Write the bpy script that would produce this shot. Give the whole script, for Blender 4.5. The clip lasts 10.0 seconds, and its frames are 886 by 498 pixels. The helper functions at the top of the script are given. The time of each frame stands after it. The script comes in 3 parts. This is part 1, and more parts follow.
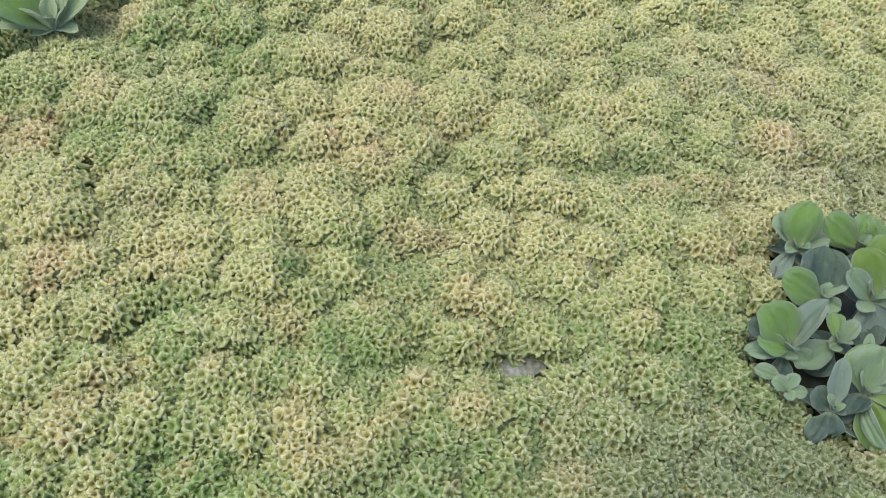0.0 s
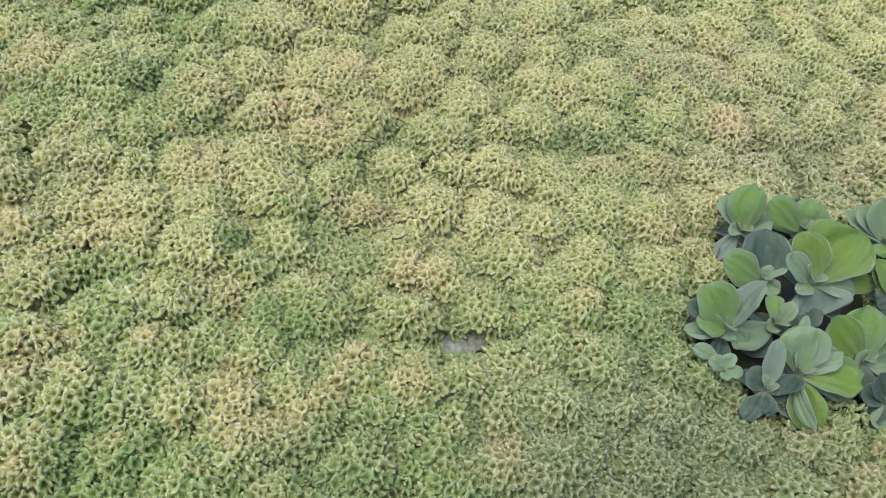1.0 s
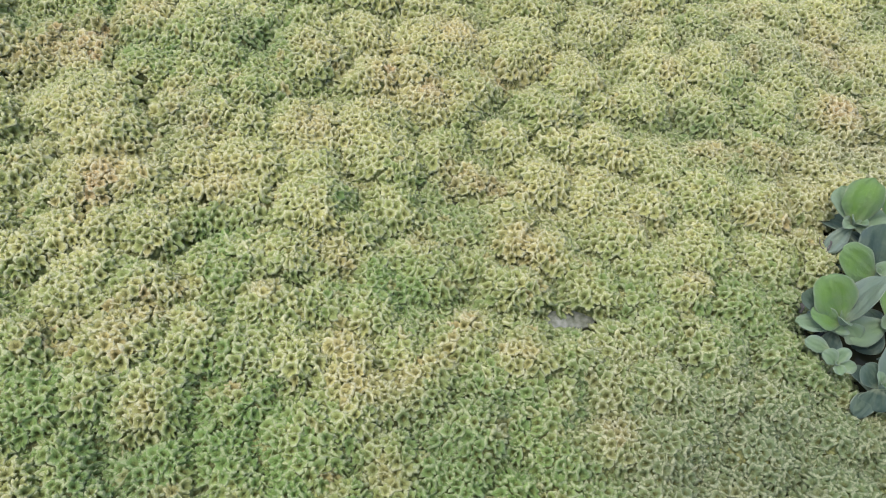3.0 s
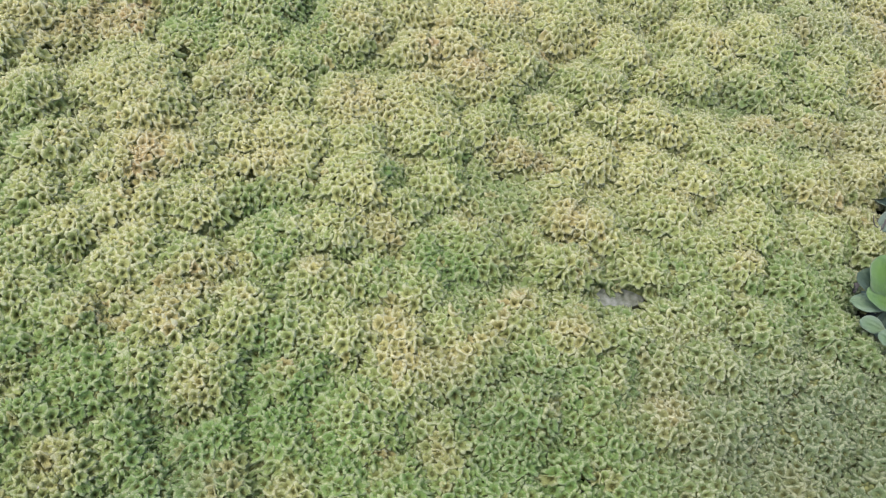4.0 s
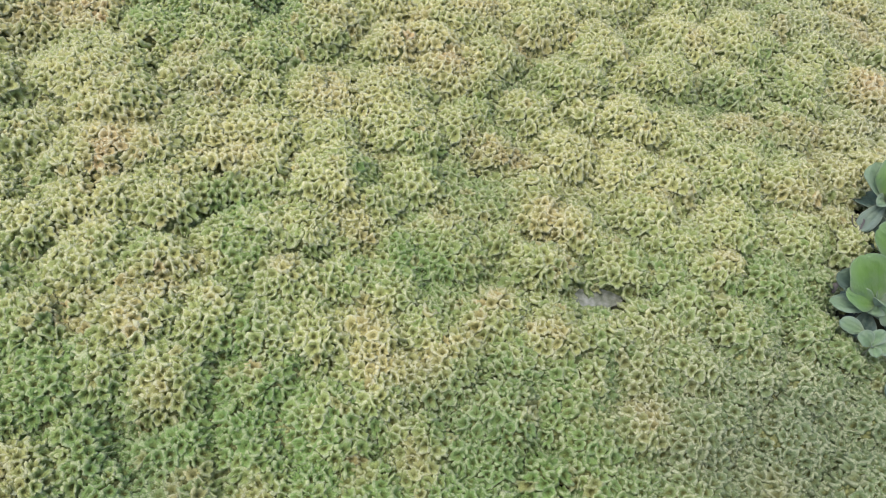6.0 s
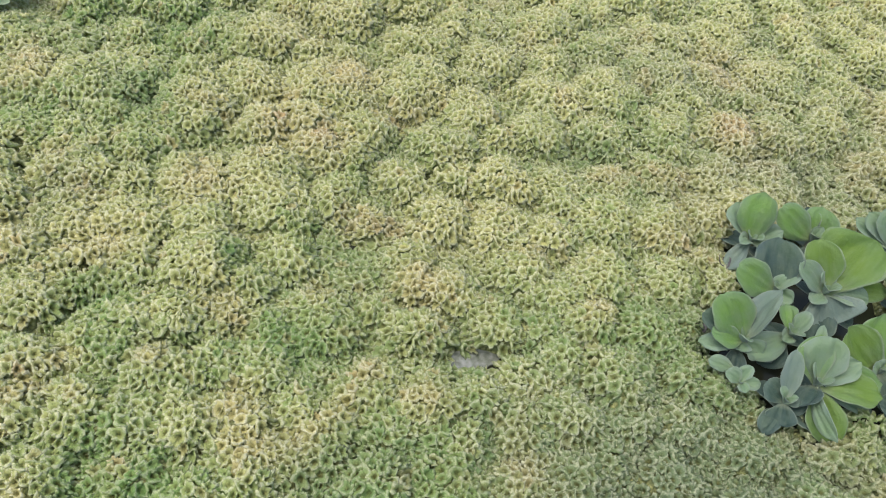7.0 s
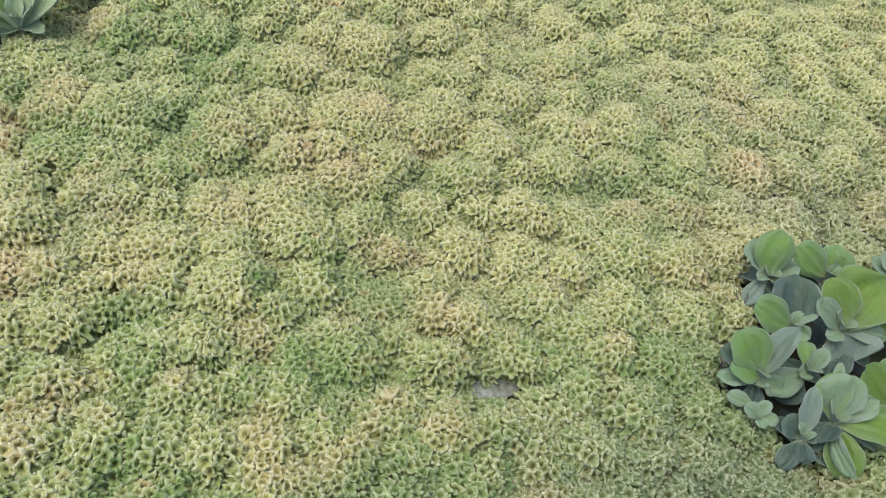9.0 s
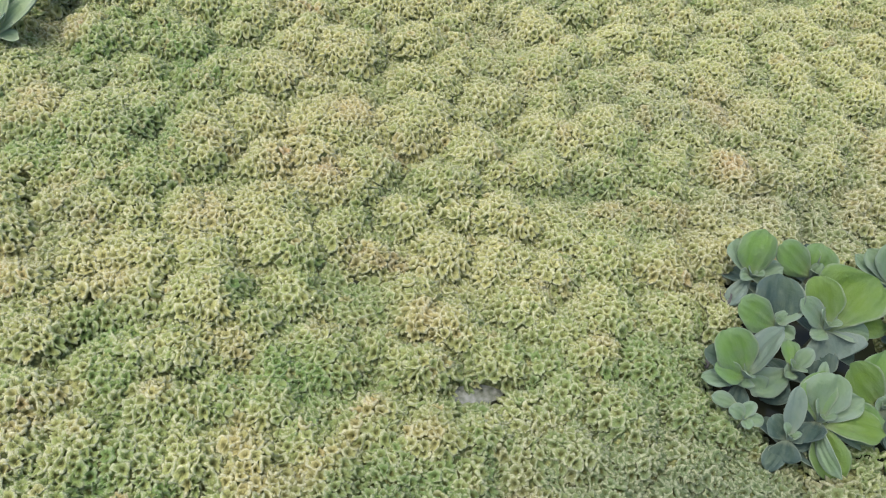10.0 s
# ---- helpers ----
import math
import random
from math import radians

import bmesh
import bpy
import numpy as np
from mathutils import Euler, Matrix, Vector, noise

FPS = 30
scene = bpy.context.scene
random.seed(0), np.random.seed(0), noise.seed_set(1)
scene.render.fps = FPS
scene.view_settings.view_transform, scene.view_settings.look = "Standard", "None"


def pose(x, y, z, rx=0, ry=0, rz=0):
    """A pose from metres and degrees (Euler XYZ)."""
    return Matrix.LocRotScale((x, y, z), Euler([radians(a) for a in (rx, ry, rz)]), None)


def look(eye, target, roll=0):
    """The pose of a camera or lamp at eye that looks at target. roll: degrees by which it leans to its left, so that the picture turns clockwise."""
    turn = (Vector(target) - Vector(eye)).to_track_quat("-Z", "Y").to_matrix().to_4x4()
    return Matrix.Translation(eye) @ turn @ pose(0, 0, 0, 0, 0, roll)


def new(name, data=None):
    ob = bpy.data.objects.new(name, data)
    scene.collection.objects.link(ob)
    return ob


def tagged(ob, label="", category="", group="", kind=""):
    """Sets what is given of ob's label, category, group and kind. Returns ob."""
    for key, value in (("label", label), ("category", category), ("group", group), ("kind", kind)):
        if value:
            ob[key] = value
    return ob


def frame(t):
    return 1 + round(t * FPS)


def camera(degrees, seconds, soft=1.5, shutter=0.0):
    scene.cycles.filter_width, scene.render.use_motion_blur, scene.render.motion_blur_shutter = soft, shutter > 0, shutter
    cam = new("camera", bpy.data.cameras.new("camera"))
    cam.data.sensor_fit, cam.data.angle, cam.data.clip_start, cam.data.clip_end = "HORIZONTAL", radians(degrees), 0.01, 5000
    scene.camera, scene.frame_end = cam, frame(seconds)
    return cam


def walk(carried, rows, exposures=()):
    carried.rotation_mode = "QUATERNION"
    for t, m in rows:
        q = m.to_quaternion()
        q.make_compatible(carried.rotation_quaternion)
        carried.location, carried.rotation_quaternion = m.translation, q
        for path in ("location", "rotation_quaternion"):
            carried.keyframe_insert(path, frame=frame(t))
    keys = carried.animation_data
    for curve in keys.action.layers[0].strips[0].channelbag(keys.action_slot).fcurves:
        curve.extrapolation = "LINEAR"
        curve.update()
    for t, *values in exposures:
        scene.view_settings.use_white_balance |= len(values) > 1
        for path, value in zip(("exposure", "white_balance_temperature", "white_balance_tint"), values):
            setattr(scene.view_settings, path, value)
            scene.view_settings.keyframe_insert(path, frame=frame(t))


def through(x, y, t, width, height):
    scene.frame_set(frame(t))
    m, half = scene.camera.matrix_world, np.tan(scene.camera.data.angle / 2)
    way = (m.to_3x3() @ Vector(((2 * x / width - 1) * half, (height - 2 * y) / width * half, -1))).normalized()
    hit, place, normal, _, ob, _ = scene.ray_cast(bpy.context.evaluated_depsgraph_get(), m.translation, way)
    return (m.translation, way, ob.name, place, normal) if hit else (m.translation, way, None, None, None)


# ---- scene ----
cam = camera(59.0, 10.0, soft=1.15)
PATH = [
    (0, (0.019, 0.263, 0.911), (-0.127, 1.541, -0.621), 6.7),
    (0.5, (0.037, 0.258, 0.915), (-0.116, 1.541, -0.612), 6.5),
    (1, (0.057, 0.267, 0.9), (-0.005, 1.528, -0.651), 10.8),
    (1.5, (0.052, 0.27, 0.893), (0.014, 1.534, -0.656), 11.7),
    (2, (0.006, 0.257, 0.893), (-0.074, 1.505, -0.669), 11.5),
    (2.5, (-0.028, 0.244, 0.89), (-0.147, 1.451, -0.701), 10.8),
    (2.7, (-0.035, 0.239, 0.885), (-0.154, 1.449, -0.703), 11.6),
    (4, (-0.091, 0.233, 0.867), (-0.239, 1.372, -0.771), 11.1),
    (4.5, (-0.107, 0.228, 0.861), (-0.258, 1.361, -0.781), 11.3),
    (5, (-0.118, 0.23, 0.854), (-0.27, 1.344, -0.8), 11.1),
    (5.5, (-0.127, 0.236, 0.844), (-0.261, 1.338, -0.819), 12.1),
    (6, (-0.095, 0.251, 0.843), (-0.177, 1.403, -0.79), 14.0),
    (6.2, (-0.061, 0.262, 0.849), (-0.117, 1.437, -0.768), 14.1),
    (7.3, (0.027, 0.282, 0.886), (0.002, 1.596, -0.623), 11.0),
    (7.5, (0.019, 0.283, 0.89), (-0.018, 1.601, -0.614), 10.9),
    (8, (0.0, 0.27, 0.89), (-0.04, 1.612, -0.593), 11.8),
    (8.5, (-0.003, 0.268, 0.893), (-0.063, 1.605, -0.593), 11.4),
    (9, (-0.003, 0.267, 0.892), (-0.059, 1.604, -0.594), 11.5),
    (9.5, (-0.001, 0.27, 0.903), (-0.047, 1.607, -0.584), 11.1),
    (10, (0.009, 0.276, 0.884), (-0.024, 1.628, -0.59), 11.4),
]
walk(cam, [(t, look(eye, target, roll)) for t, eye, target, roll in PATH], [(0.0, 0.385), (10.0, 0.385)])

# ---- light: a bright hazy sky, the sun behind thin cloud ----
SUN_UP, SUN_ROUND = radians(70), radians(-115)
world = bpy.data.worlds.new("sky")
scene.world = world
world.use_nodes = True
wn = world.node_tree.nodes
sky = wn.new("ShaderNodeTexSky")
sky.sky_type, sky.sun_disc = "NISHITA", False
sky.sun_elevation, sky.sun_rotation = SUN_UP, SUN_ROUND
sky.air_density, sky.dust_density, sky.ozone_density = 1.0, 4.0, 1.0
wn["Background"].inputs["Strength"].default_value = 0.15
world.node_tree.links.new(sky.outputs[0], wn["Background"].inputs["Color"])
sun = new("sun", bpy.data.lights.new("sun", "SUN"))
sun.data.energy, sun.data.angle, sun.data.color = 1.15, radians(60), (1.0, 0.95, 0.86)
sun_way = Vector((math.sin(SUN_ROUND) * math.cos(SUN_UP), math.cos(SUN_ROUND) * math.cos(SUN_UP), math.sin(SUN_UP)))
sun.matrix_world = look(sun_way * 10, (0, 0, 0))


# ---- materials ----
class Nodes:
    """A node material under construction."""

    def __init__(self, name):
        self.mat = bpy.data.materials.new(name)
        self.mat.use_nodes = True
        self.tree = self.mat.node_tree
        self.bsdf = self.tree.nodes["Principled BSDF"]
        self.out = self.tree.nodes["Material Output"]

    def add(self, kind, links=(), operation="", clamp=False):
        n = self.tree.nodes.new(kind)
        if operation:
            n.operation, n.use_clamp = operation, clamp
        for socket, src in links:
            self.put(n, socket, src)
        return n

    def put(self, n, socket, src):
        if isinstance(src, bpy.types.NodeSocket):
            self.tree.links.new(src, n.inputs[socket])
        else:
            n.inputs[socket].default_value = src

    def noise(self, scale, detail=4.0, rough=0.55, where=None):
        where = where or self.add("ShaderNodeTexCoord").outputs["Object"]
        return self.add("ShaderNodeTexNoise", [("Vector", where), ("Scale", scale), ("Detail", detail), ("Roughness", rough)]).outputs["Fac"]

    def span(self, value, a, b, c=0.0, d=1.0):
        return self.add("ShaderNodeMapRange", [("Value", value), ("From Min", a), ("From Max", b), ("To Min", c), ("To Max", d)]).outputs["Result"]

    def mix(self, fac, a, b):
        n = self.add("ShaderNodeMix")
        n.data_type = "RGBA"
        self.put(n, 0, fac), self.put(n, 6, a), self.put(n, 7, b)
        return n.outputs[2]

    def attr(self, name):
        n = self.add("ShaderNodeAttribute")
        n.attribute_name = name
        return n.outputs["Fac"]

    def bump(self, height, strength, distance):
        n = self.add("ShaderNodeBump", [("Height", height), ("Strength", strength), ("Distance", distance)])
        return n.outputs["Normal"]

    def leafy(self, colour, through, share, normal=None):
        """Reflects colour and lets the colour through pass into the leaf."""
        self.put(self.bsdf, "Base Color", colour)
        glow = self.add("ShaderNodeBsdfTranslucent", [("Color", through)])
        if normal:
            self.put(self.bsdf, "Normal", normal), self.put(glow, "Normal", normal)
        m = self.add("ShaderNodeMixShader", [(0, share), (1, self.bsdf.outputs[0]), (2, glow.outputs[0])])
        self.tree.links.new(m.outputs[0], self.out.inputs["Surface"])


def fern_material():
    """Old brown-olive hearts darkened with the shade of their pits, green to straw lobes, thin pale rims."""
    n = Nodes("floating_fern")
    isle = n.add("ShaderNodeNewGeometry").outputs["Random Per Island"]
    tone, blush, rim, dull = n.attr("tone"), n.attr("blush"), n.attr("rim"), n.attr("dull")
    toned = n.add("ShaderNodeMath", [(0, tone), (1, n.span(isle, 0, 1, -0.12, 0.12))], operation="ADD").outputs[0]
    toned = n.add("ShaderNodeMath", [(0, toned), (1, n.span(n.noise(9.0, 3.0), 0.3, 0.7, -0.12, 0.12))], operation="ADD", clamp=True).outputs[0]
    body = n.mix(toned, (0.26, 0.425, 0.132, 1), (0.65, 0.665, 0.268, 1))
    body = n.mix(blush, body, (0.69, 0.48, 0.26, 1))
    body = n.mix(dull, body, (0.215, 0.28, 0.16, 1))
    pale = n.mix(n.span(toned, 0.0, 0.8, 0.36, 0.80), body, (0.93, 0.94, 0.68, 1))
    # the pit's shade is mixed into the heart's own olive
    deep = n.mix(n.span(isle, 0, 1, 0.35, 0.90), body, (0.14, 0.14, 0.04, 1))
    where = n.add("ShaderNodeTexCoord").outputs["Object"]
    wob = n.add("ShaderNodeTexNoise", [("Vector", where), ("Scale", 260.0), ("Detail", 2.0)]).outputs["Color"]
    bent = n.add("ShaderNodeMixRGB", [(0, 0.004), (1, where), (2, wob)]).outputs[0]
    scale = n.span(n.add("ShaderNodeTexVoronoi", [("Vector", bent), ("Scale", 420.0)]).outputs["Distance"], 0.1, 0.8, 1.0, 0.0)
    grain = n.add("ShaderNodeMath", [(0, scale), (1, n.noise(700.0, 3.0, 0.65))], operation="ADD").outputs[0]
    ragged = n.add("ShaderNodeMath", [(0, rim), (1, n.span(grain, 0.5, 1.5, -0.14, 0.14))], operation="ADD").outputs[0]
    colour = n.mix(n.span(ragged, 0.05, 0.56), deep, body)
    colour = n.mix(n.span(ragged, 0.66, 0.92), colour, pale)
    n.put(n.bsdf, "Roughness", 0.75)
    n.put(n.bsdf, "Specular IOR Level", 0.25)
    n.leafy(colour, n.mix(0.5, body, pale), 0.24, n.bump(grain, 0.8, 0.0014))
    return n.mat


def undermat_material():
    """Older fern tips below the crowded top layer: small cells, paler in their middles, the shade of the seams put into
    the colour.
    """
    n = Nodes("fern_undermat")
    where = n.add("ShaderNodeTexCoord").outputs["Object"]
    wob = n.add("ShaderNodeTexNoise", [("Vector", where), ("Scale", 90.0), ("Detail", 2.0)]).outputs["Color"]
    bent = n.add("ShaderNodeMixRGB", [(0, 0.006), (1, where), (2, wob)]).outputs[0]
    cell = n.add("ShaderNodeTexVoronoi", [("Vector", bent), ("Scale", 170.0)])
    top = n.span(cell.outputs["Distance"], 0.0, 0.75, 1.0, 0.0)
    # seams between tips get their shade as a darker colour
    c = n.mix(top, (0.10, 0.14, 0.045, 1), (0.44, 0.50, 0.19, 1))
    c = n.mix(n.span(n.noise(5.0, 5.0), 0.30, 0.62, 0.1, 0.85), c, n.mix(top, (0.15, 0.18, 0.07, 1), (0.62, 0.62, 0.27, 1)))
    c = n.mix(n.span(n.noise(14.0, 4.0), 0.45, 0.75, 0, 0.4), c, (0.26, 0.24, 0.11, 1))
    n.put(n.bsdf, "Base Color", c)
    n.put(n.bsdf, "Roughness", 0.8)
    n.put(n.bsdf, "Normal", n.bump(top, 1.0, 0.006))
    return n.mat


def water_material():
    n = Nodes("pond_water")
    n.put(n.bsdf, "Base Color", n.mix(n.noise(3.0), (0.030, 0.036, 0.022, 1), (0.05, 0.052, 0.03, 1)))
    n.put(n.bsdf, "Roughness", 0.06)
    n.put(n.bsdf, "IOR", 1.333)
    n.put(n.bsdf, "Normal", n.bump(n.noise(30.0, 2.0), 0.08, 0.01))
    return n.mat


def lettuce_material(name, middle, edge, under):
    """A velvety spongy leaf: greener in the middle, greyer at the margin and on its back."""
    n = Nodes(name)
    across, along, back = n.attr("across"), n.attr("along"), n.attr("back")
    rnd = n.add("ShaderNodeObjectInfo").outputs["Random"]
    blotch = n.noise(38.0, 4.0)
    far = n.add("ShaderNodeMath", [(0, n.span(across, 0.35, 1.0, 0, 0.75)), (1, n.span(along, 0.72, 1.0, 0, 0.6))], operation="MAXIMUM").outputs[0]
    far = n.add("ShaderNodeMath", [(0, far), (1, n.span(blotch, 0.3, 0.7, -0.34, 0.34))], operation="ADD", clamp=True).outputs[0]
    c = n.mix(far, middle, edge)
    c = n.mix(n.span(along, 0.0, 0.3, 0.6, 0.0), c, (0.50, 0.56, 0.36, 1))
    c = n.mix(n.span(n.noise(22.0, 2.0), 0.50, 0.72, 0, 0.28), c, n.mix(0.5, middle, (0.24, 0.34, 0.07, 1)))
    c = n.mix(back, c, under)
    c = n.mix(n.span(rnd, 0, 1, 0.0, 0.08), c, (0.24, 0.34, 0.10, 1))
    c = n.mix(n.span(n.noise(90.0, 5.0), 0.55, 0.8, 0, 0.14), c, (0.36, 0.45, 0.33, 1))
    drawn = n.add("ShaderNodeMapping", [("Vector", n.add("ShaderNodeTexCoord").outputs["Object"]), ("Scale", (0.22, 1.0, 0.3))]).outputs[0]
    vein = n.noise(150.0, 3.0, 0.6, drawn)
    veil = n.add("ShaderNodeMath", [(0, n.span(vein, 0.48, 0.66, 0, 0.20)), (1, n.span(along, 0.0, 0.95, 1.0, 0.3))], operation="MULTIPLY").outputs[0]
    c = n.mix(veil, c, (0.40, 0.48, 0.30, 1))
    c = n.mix(n.span(n.noise(60.0, 5.0, 0.7), 0.54, 0.72, 0, 0.16), c, n.mix(0.55, under, (0.33, 0.40, 0.20, 1)))
    c = n.mix(n.add("ShaderNodeMath", [(0, n.span(across, 0.90, 1.0, 0, 1)), (1, n.span(n.noise(45.0, 3.0), 0.38, 0.62, 0, 0.75))], operation="MULTIPLY").outputs[0], c, (0.46, 0.55, 0.42, 1))
    n.put(n.bsdf, "Roughness", n.span(blotch, 0.3, 0.7, 0.45, 0.65))
    n.put(n.bsdf, "Specular IOR Level", 0.35)
    n.put(n.bsdf, "Sheen Weight", 0.10)
    n.put(n.bsdf, "Sheen Roughness", 0.5)
    n.leafy(c, n.mix(0.5, middle, (0.26, 0.40, 0.12, 1)), 0.30, n.bump(n.add("ShaderNodeMath", [(0, n.noise(170.0, 5.0, 0.65)), (1, vein)], operation="ADD").outputs[0], 0.55, 0.0030))
    return n.mat


def plain_material(name, a, b, scale, rough):
    n = Nodes(name)
    n.put(n.bsdf, "Base Color", n.mix(n.span(n.noise(scale, 5.0), 0.3, 0.7), a, b))
    n.put(n.bsdf, "Roughness", rough)
    n.put(n.bsdf, "Normal", n.bump(n.noise(scale * 4, 4.0), 0.4, 0.002))
    return n.mat


FERN, UNDER, WATER = fern_material(), undermat_material(), water_material()
LEAF = [
    lettuce_material("leaf_green", (0.185, 0.355, 0.085, 1), (0.205, 0.325, 0.20, 1), (0.27, 0.38, 0.29, 1)),
    lettuce_material("leaf_grey_green", (0.225, 0.35, 0.20, 1), (0.29, 0.395, 0.335, 1), (0.34, 0.44, 0.40, 1)),
    # blue-green with shade put into the colour, for leaves that lie dark
    lettuce_material("leaf_shaded_blue_green", (0.045, 0.092, 0.083, 1), (0.10, 0.16, 0.158, 1), (0.185, 0.26, 0.25, 1)),
    lettuce_material("leaf_yellow_green", (0.16, 0.285, 0.045, 1), (0.165, 0.285, 0.105, 1), (0.26, 0.37, 0.21, 1)),
    lettuce_material("leaf_pale", (0.43, 0.57, 0.32, 1), (0.53, 0.63, 0.46, 1), (0.56, 0.66, 0.51, 1)),
    lettuce_material("leaf_slate", (0.19, 0.275, 0.245, 1), (0.28, 0.365, 0.35, 1), (0.33, 0.41, 0.40, 1)),
]
CROWN = plain_material("lettuce_crown", (0.20, 0.24, 0.15, 1), (0.11, 0.11, 0.07, 1), 120.0, 0.7)
DEAD = plain_material("withered_leaf", (0.08, 0.082, 0.085, 1), (0.16, 0.145, 0.14, 1), 90.0, 0.8)
FILM = plain_material("surface_film", (0.34, 0.36, 0.34, 1), (0.10, 0.12, 0.08, 1), 120.0, 0.35)
PETAL = plain_material("white_petal", (0.66, 0.65, 0.61, 1), (0.54, 0.52, 0.46, 1), 150.0, 0.5)

# ---- the lie of the mat: mounds pushed up by crowding, open water between some of them ----
WATER_Z = -0.034
# mounds of the fern mat, row by row away from the near side: centre and radius
MOUNDS_FRONT = [
    (-0.498, 0.369, 0.034), (-0.485, 0.41, 0.043), (-0.562, 0.417, 0.031), (-0.382, 0.42, 0.043), (-0.314, 0.438, 0.036), (-0.546, 0.455, 0.042), (-0.238, 0.47, 0.039),
    (-0.442, 0.471, 0.043), (-0.179, 0.485, 0.032), (-0.332, 0.491, 0.039), (-0.61, 0.513, 0.036), (-0.514, 0.515, 0.055), (-0.259, 0.523, 0.042), (-0.066, 0.537, 0.04),
    (-0.173, 0.54, 0.038), (-0.002, 0.54, 0.034), (-0.462, 0.552, 0.045), (-0.39, 0.562, 0.044), (0.069, 0.578, 0.031), (-0.194, 0.582, 0.04), (-0.08, 0.587, 0.038),
    (-0.645, 0.591, 0.042), (-0.021, 0.595, 0.033), (-0.293, 0.596, 0.043), (0.164, 0.603, 0.038), (-0.52, 0.614, 0.036), (0.122, 0.617, 0.032), (-0.451, 0.618, 0.049),
    (-0.151, 0.62, 0.037), (0.24, 0.63, 0.04), (-0.381, 0.646, 0.049),
]
MOUNDS_NEAR = [
    (-0.177, 0.647, 0.036), (-0.681, 0.648, 0.039), (0.325, 0.659, 0.045), (-0.313, 0.66, 0.044), (-0.118, 0.666, 0.036), (0.101, 0.667, 0.037), (0.051, 0.678, 0.039),
    (-0.247, 0.679, 0.037), (0.162, 0.68, 0.04), (-0.535, 0.682, 0.055), (0.222, 0.694, 0.044), (-0.189, 0.695, 0.037), (-0.644, 0.7, 0.044), (-0.468, 0.701, 0.042),
    (-0.078, 0.705, 0.037), (0.188, 0.709, 0.039), (0.079, 0.721, 0.038), (0.006, 0.723, 0.037), (-0.305, 0.732, 0.045), (0.264, 0.735, 0.037), (0.342, 0.739, 0.037),
    (-0.118, 0.742, 0.036), (-0.388, 0.745, 0.046), (-0.245, 0.757, 0.04), (0.161, 0.771, 0.041), (-0.57, 0.772, 0.036), (-0.188, 0.772, 0.04), (0.034, 0.773, 0.044),
    (-0.032, 0.777, 0.044), (0.218, 0.796, 0.036), (0.087, 0.797, 0.041),
]
MOUNDS_MIDDLE = [
    (-0.502, 0.798, 0.048), (0.431, 0.8, 0.038), (-0.371, 0.806, 0.046), (0.292, 0.806, 0.036), (0.366, 0.816, 0.037), (-0.254, 0.827, 0.043), (-0.32, 0.831, 0.044),
    (-0.621, 0.832, 0.052), (-0.195, 0.832, 0.032), (0.154, 0.84, 0.041), (-0.548, 0.863, 0.044), (-0.464, 0.866, 0.048), (-0.136, 0.866, 0.048), (-0.008, 0.872, 0.046),
    (0.268, 0.874, 0.039), (-0.407, 0.89, 0.046), (0.361, 0.907, 0.039), (0.171, 0.918, 0.038), (0.097, 0.925, 0.042), (-0.64, 0.929, 0.055), (-0.427, 0.949, 0.049),
    (-0.517, 0.95, 0.05), (0.242, 0.957, 0.037), (0.035, 0.96, 0.043), (0.315, 0.965, 0.043), (-0.7, 0.971, 0.069), (-0.351, 0.981, 0.049), (-0.029, 0.983, 0.047),
    (0.191, 0.986, 0.044), (-0.55, 1.02, 0.052), (-0.466, 1.02, 0.044),
]
MOUNDS_FAR = [
    (0.129, 1.022, 0.041), (0.247, 1.032, 0.047), (-0.247, 1.046, 0.05), (-0.368, 1.052, 0.062), (0.341, 1.057, 0.049), (-0.767, 1.071, 0.058), (-0.657, 1.083, 0.053),
    (-0.288, 1.088, 0.051), (-0.012, 1.088, 0.043), (0.095, 1.093, 0.043), (-0.585, 1.094, 0.052), (-0.169, 1.095, 0.041), (0.165, 1.103, 0.041), (-0.491, 1.124, 0.049),
    (0.248, 1.146, 0.054), (-0.06, 1.151, 0.042), (0.329, 1.164, 0.055), (-0.228, 1.176, 0.047), (0.074, 1.192, 0.045), (-0.715, 1.196, 0.067), (-0.322, 1.196, 0.047),
    (0.176, 1.203, 0.053), (0.412, 1.203, 0.041), (-0.445, 1.206, 0.056), (-0.62, 1.212, 0.076), (-0.854, 1.221, 0.057), (-0.254, 1.236, 0.054), (0.259, 1.241, 0.047),
    (-0.157, 1.243, 0.051), (-0.029, 1.243, 0.054), (-0.553, 1.273, 0.048),
]
MOUNDS_FARTHEST = [
    (0.054, 1.283, 0.039), (0.335, 1.291, 0.047), (-0.79, 1.3, 0.058), (-0.465, 1.301, 0.044), (-0.376, 1.302, 0.05), (0.431, 1.303, 0.054), (0.129, 1.321, 0.046),
    (0.533, 1.322, 0.049), (-0.238, 1.329, 0.068), (0.236, 1.362, 0.058), (-0.093, 1.376, 0.068), (0.347, 1.395, 0.06), (-0.404, 1.42, 0.064), (0.136, 1.422, 0.062),
    (0.449, 1.426, 0.056), (0.551, 1.441, 0.057), (0.243, 1.475, 0.069), (0.007, 1.488, 0.053), (-0.114, 1.494, 0.061), (0.644, 1.495, 0.057), (0.124, 1.515, 0.054),
    (0.328, 1.555, 0.064), (0.427, 1.586, 0.062), (0.218, 1.59, 0.056), (-0.008, 1.606, 0.054), (0.104, 1.619, 0.065), (0.56, 1.627, 0.065), (0.34, 1.659, 0.067),
    (0.657, 1.695, 0.063), (0.456, 1.713, 0.061),
]
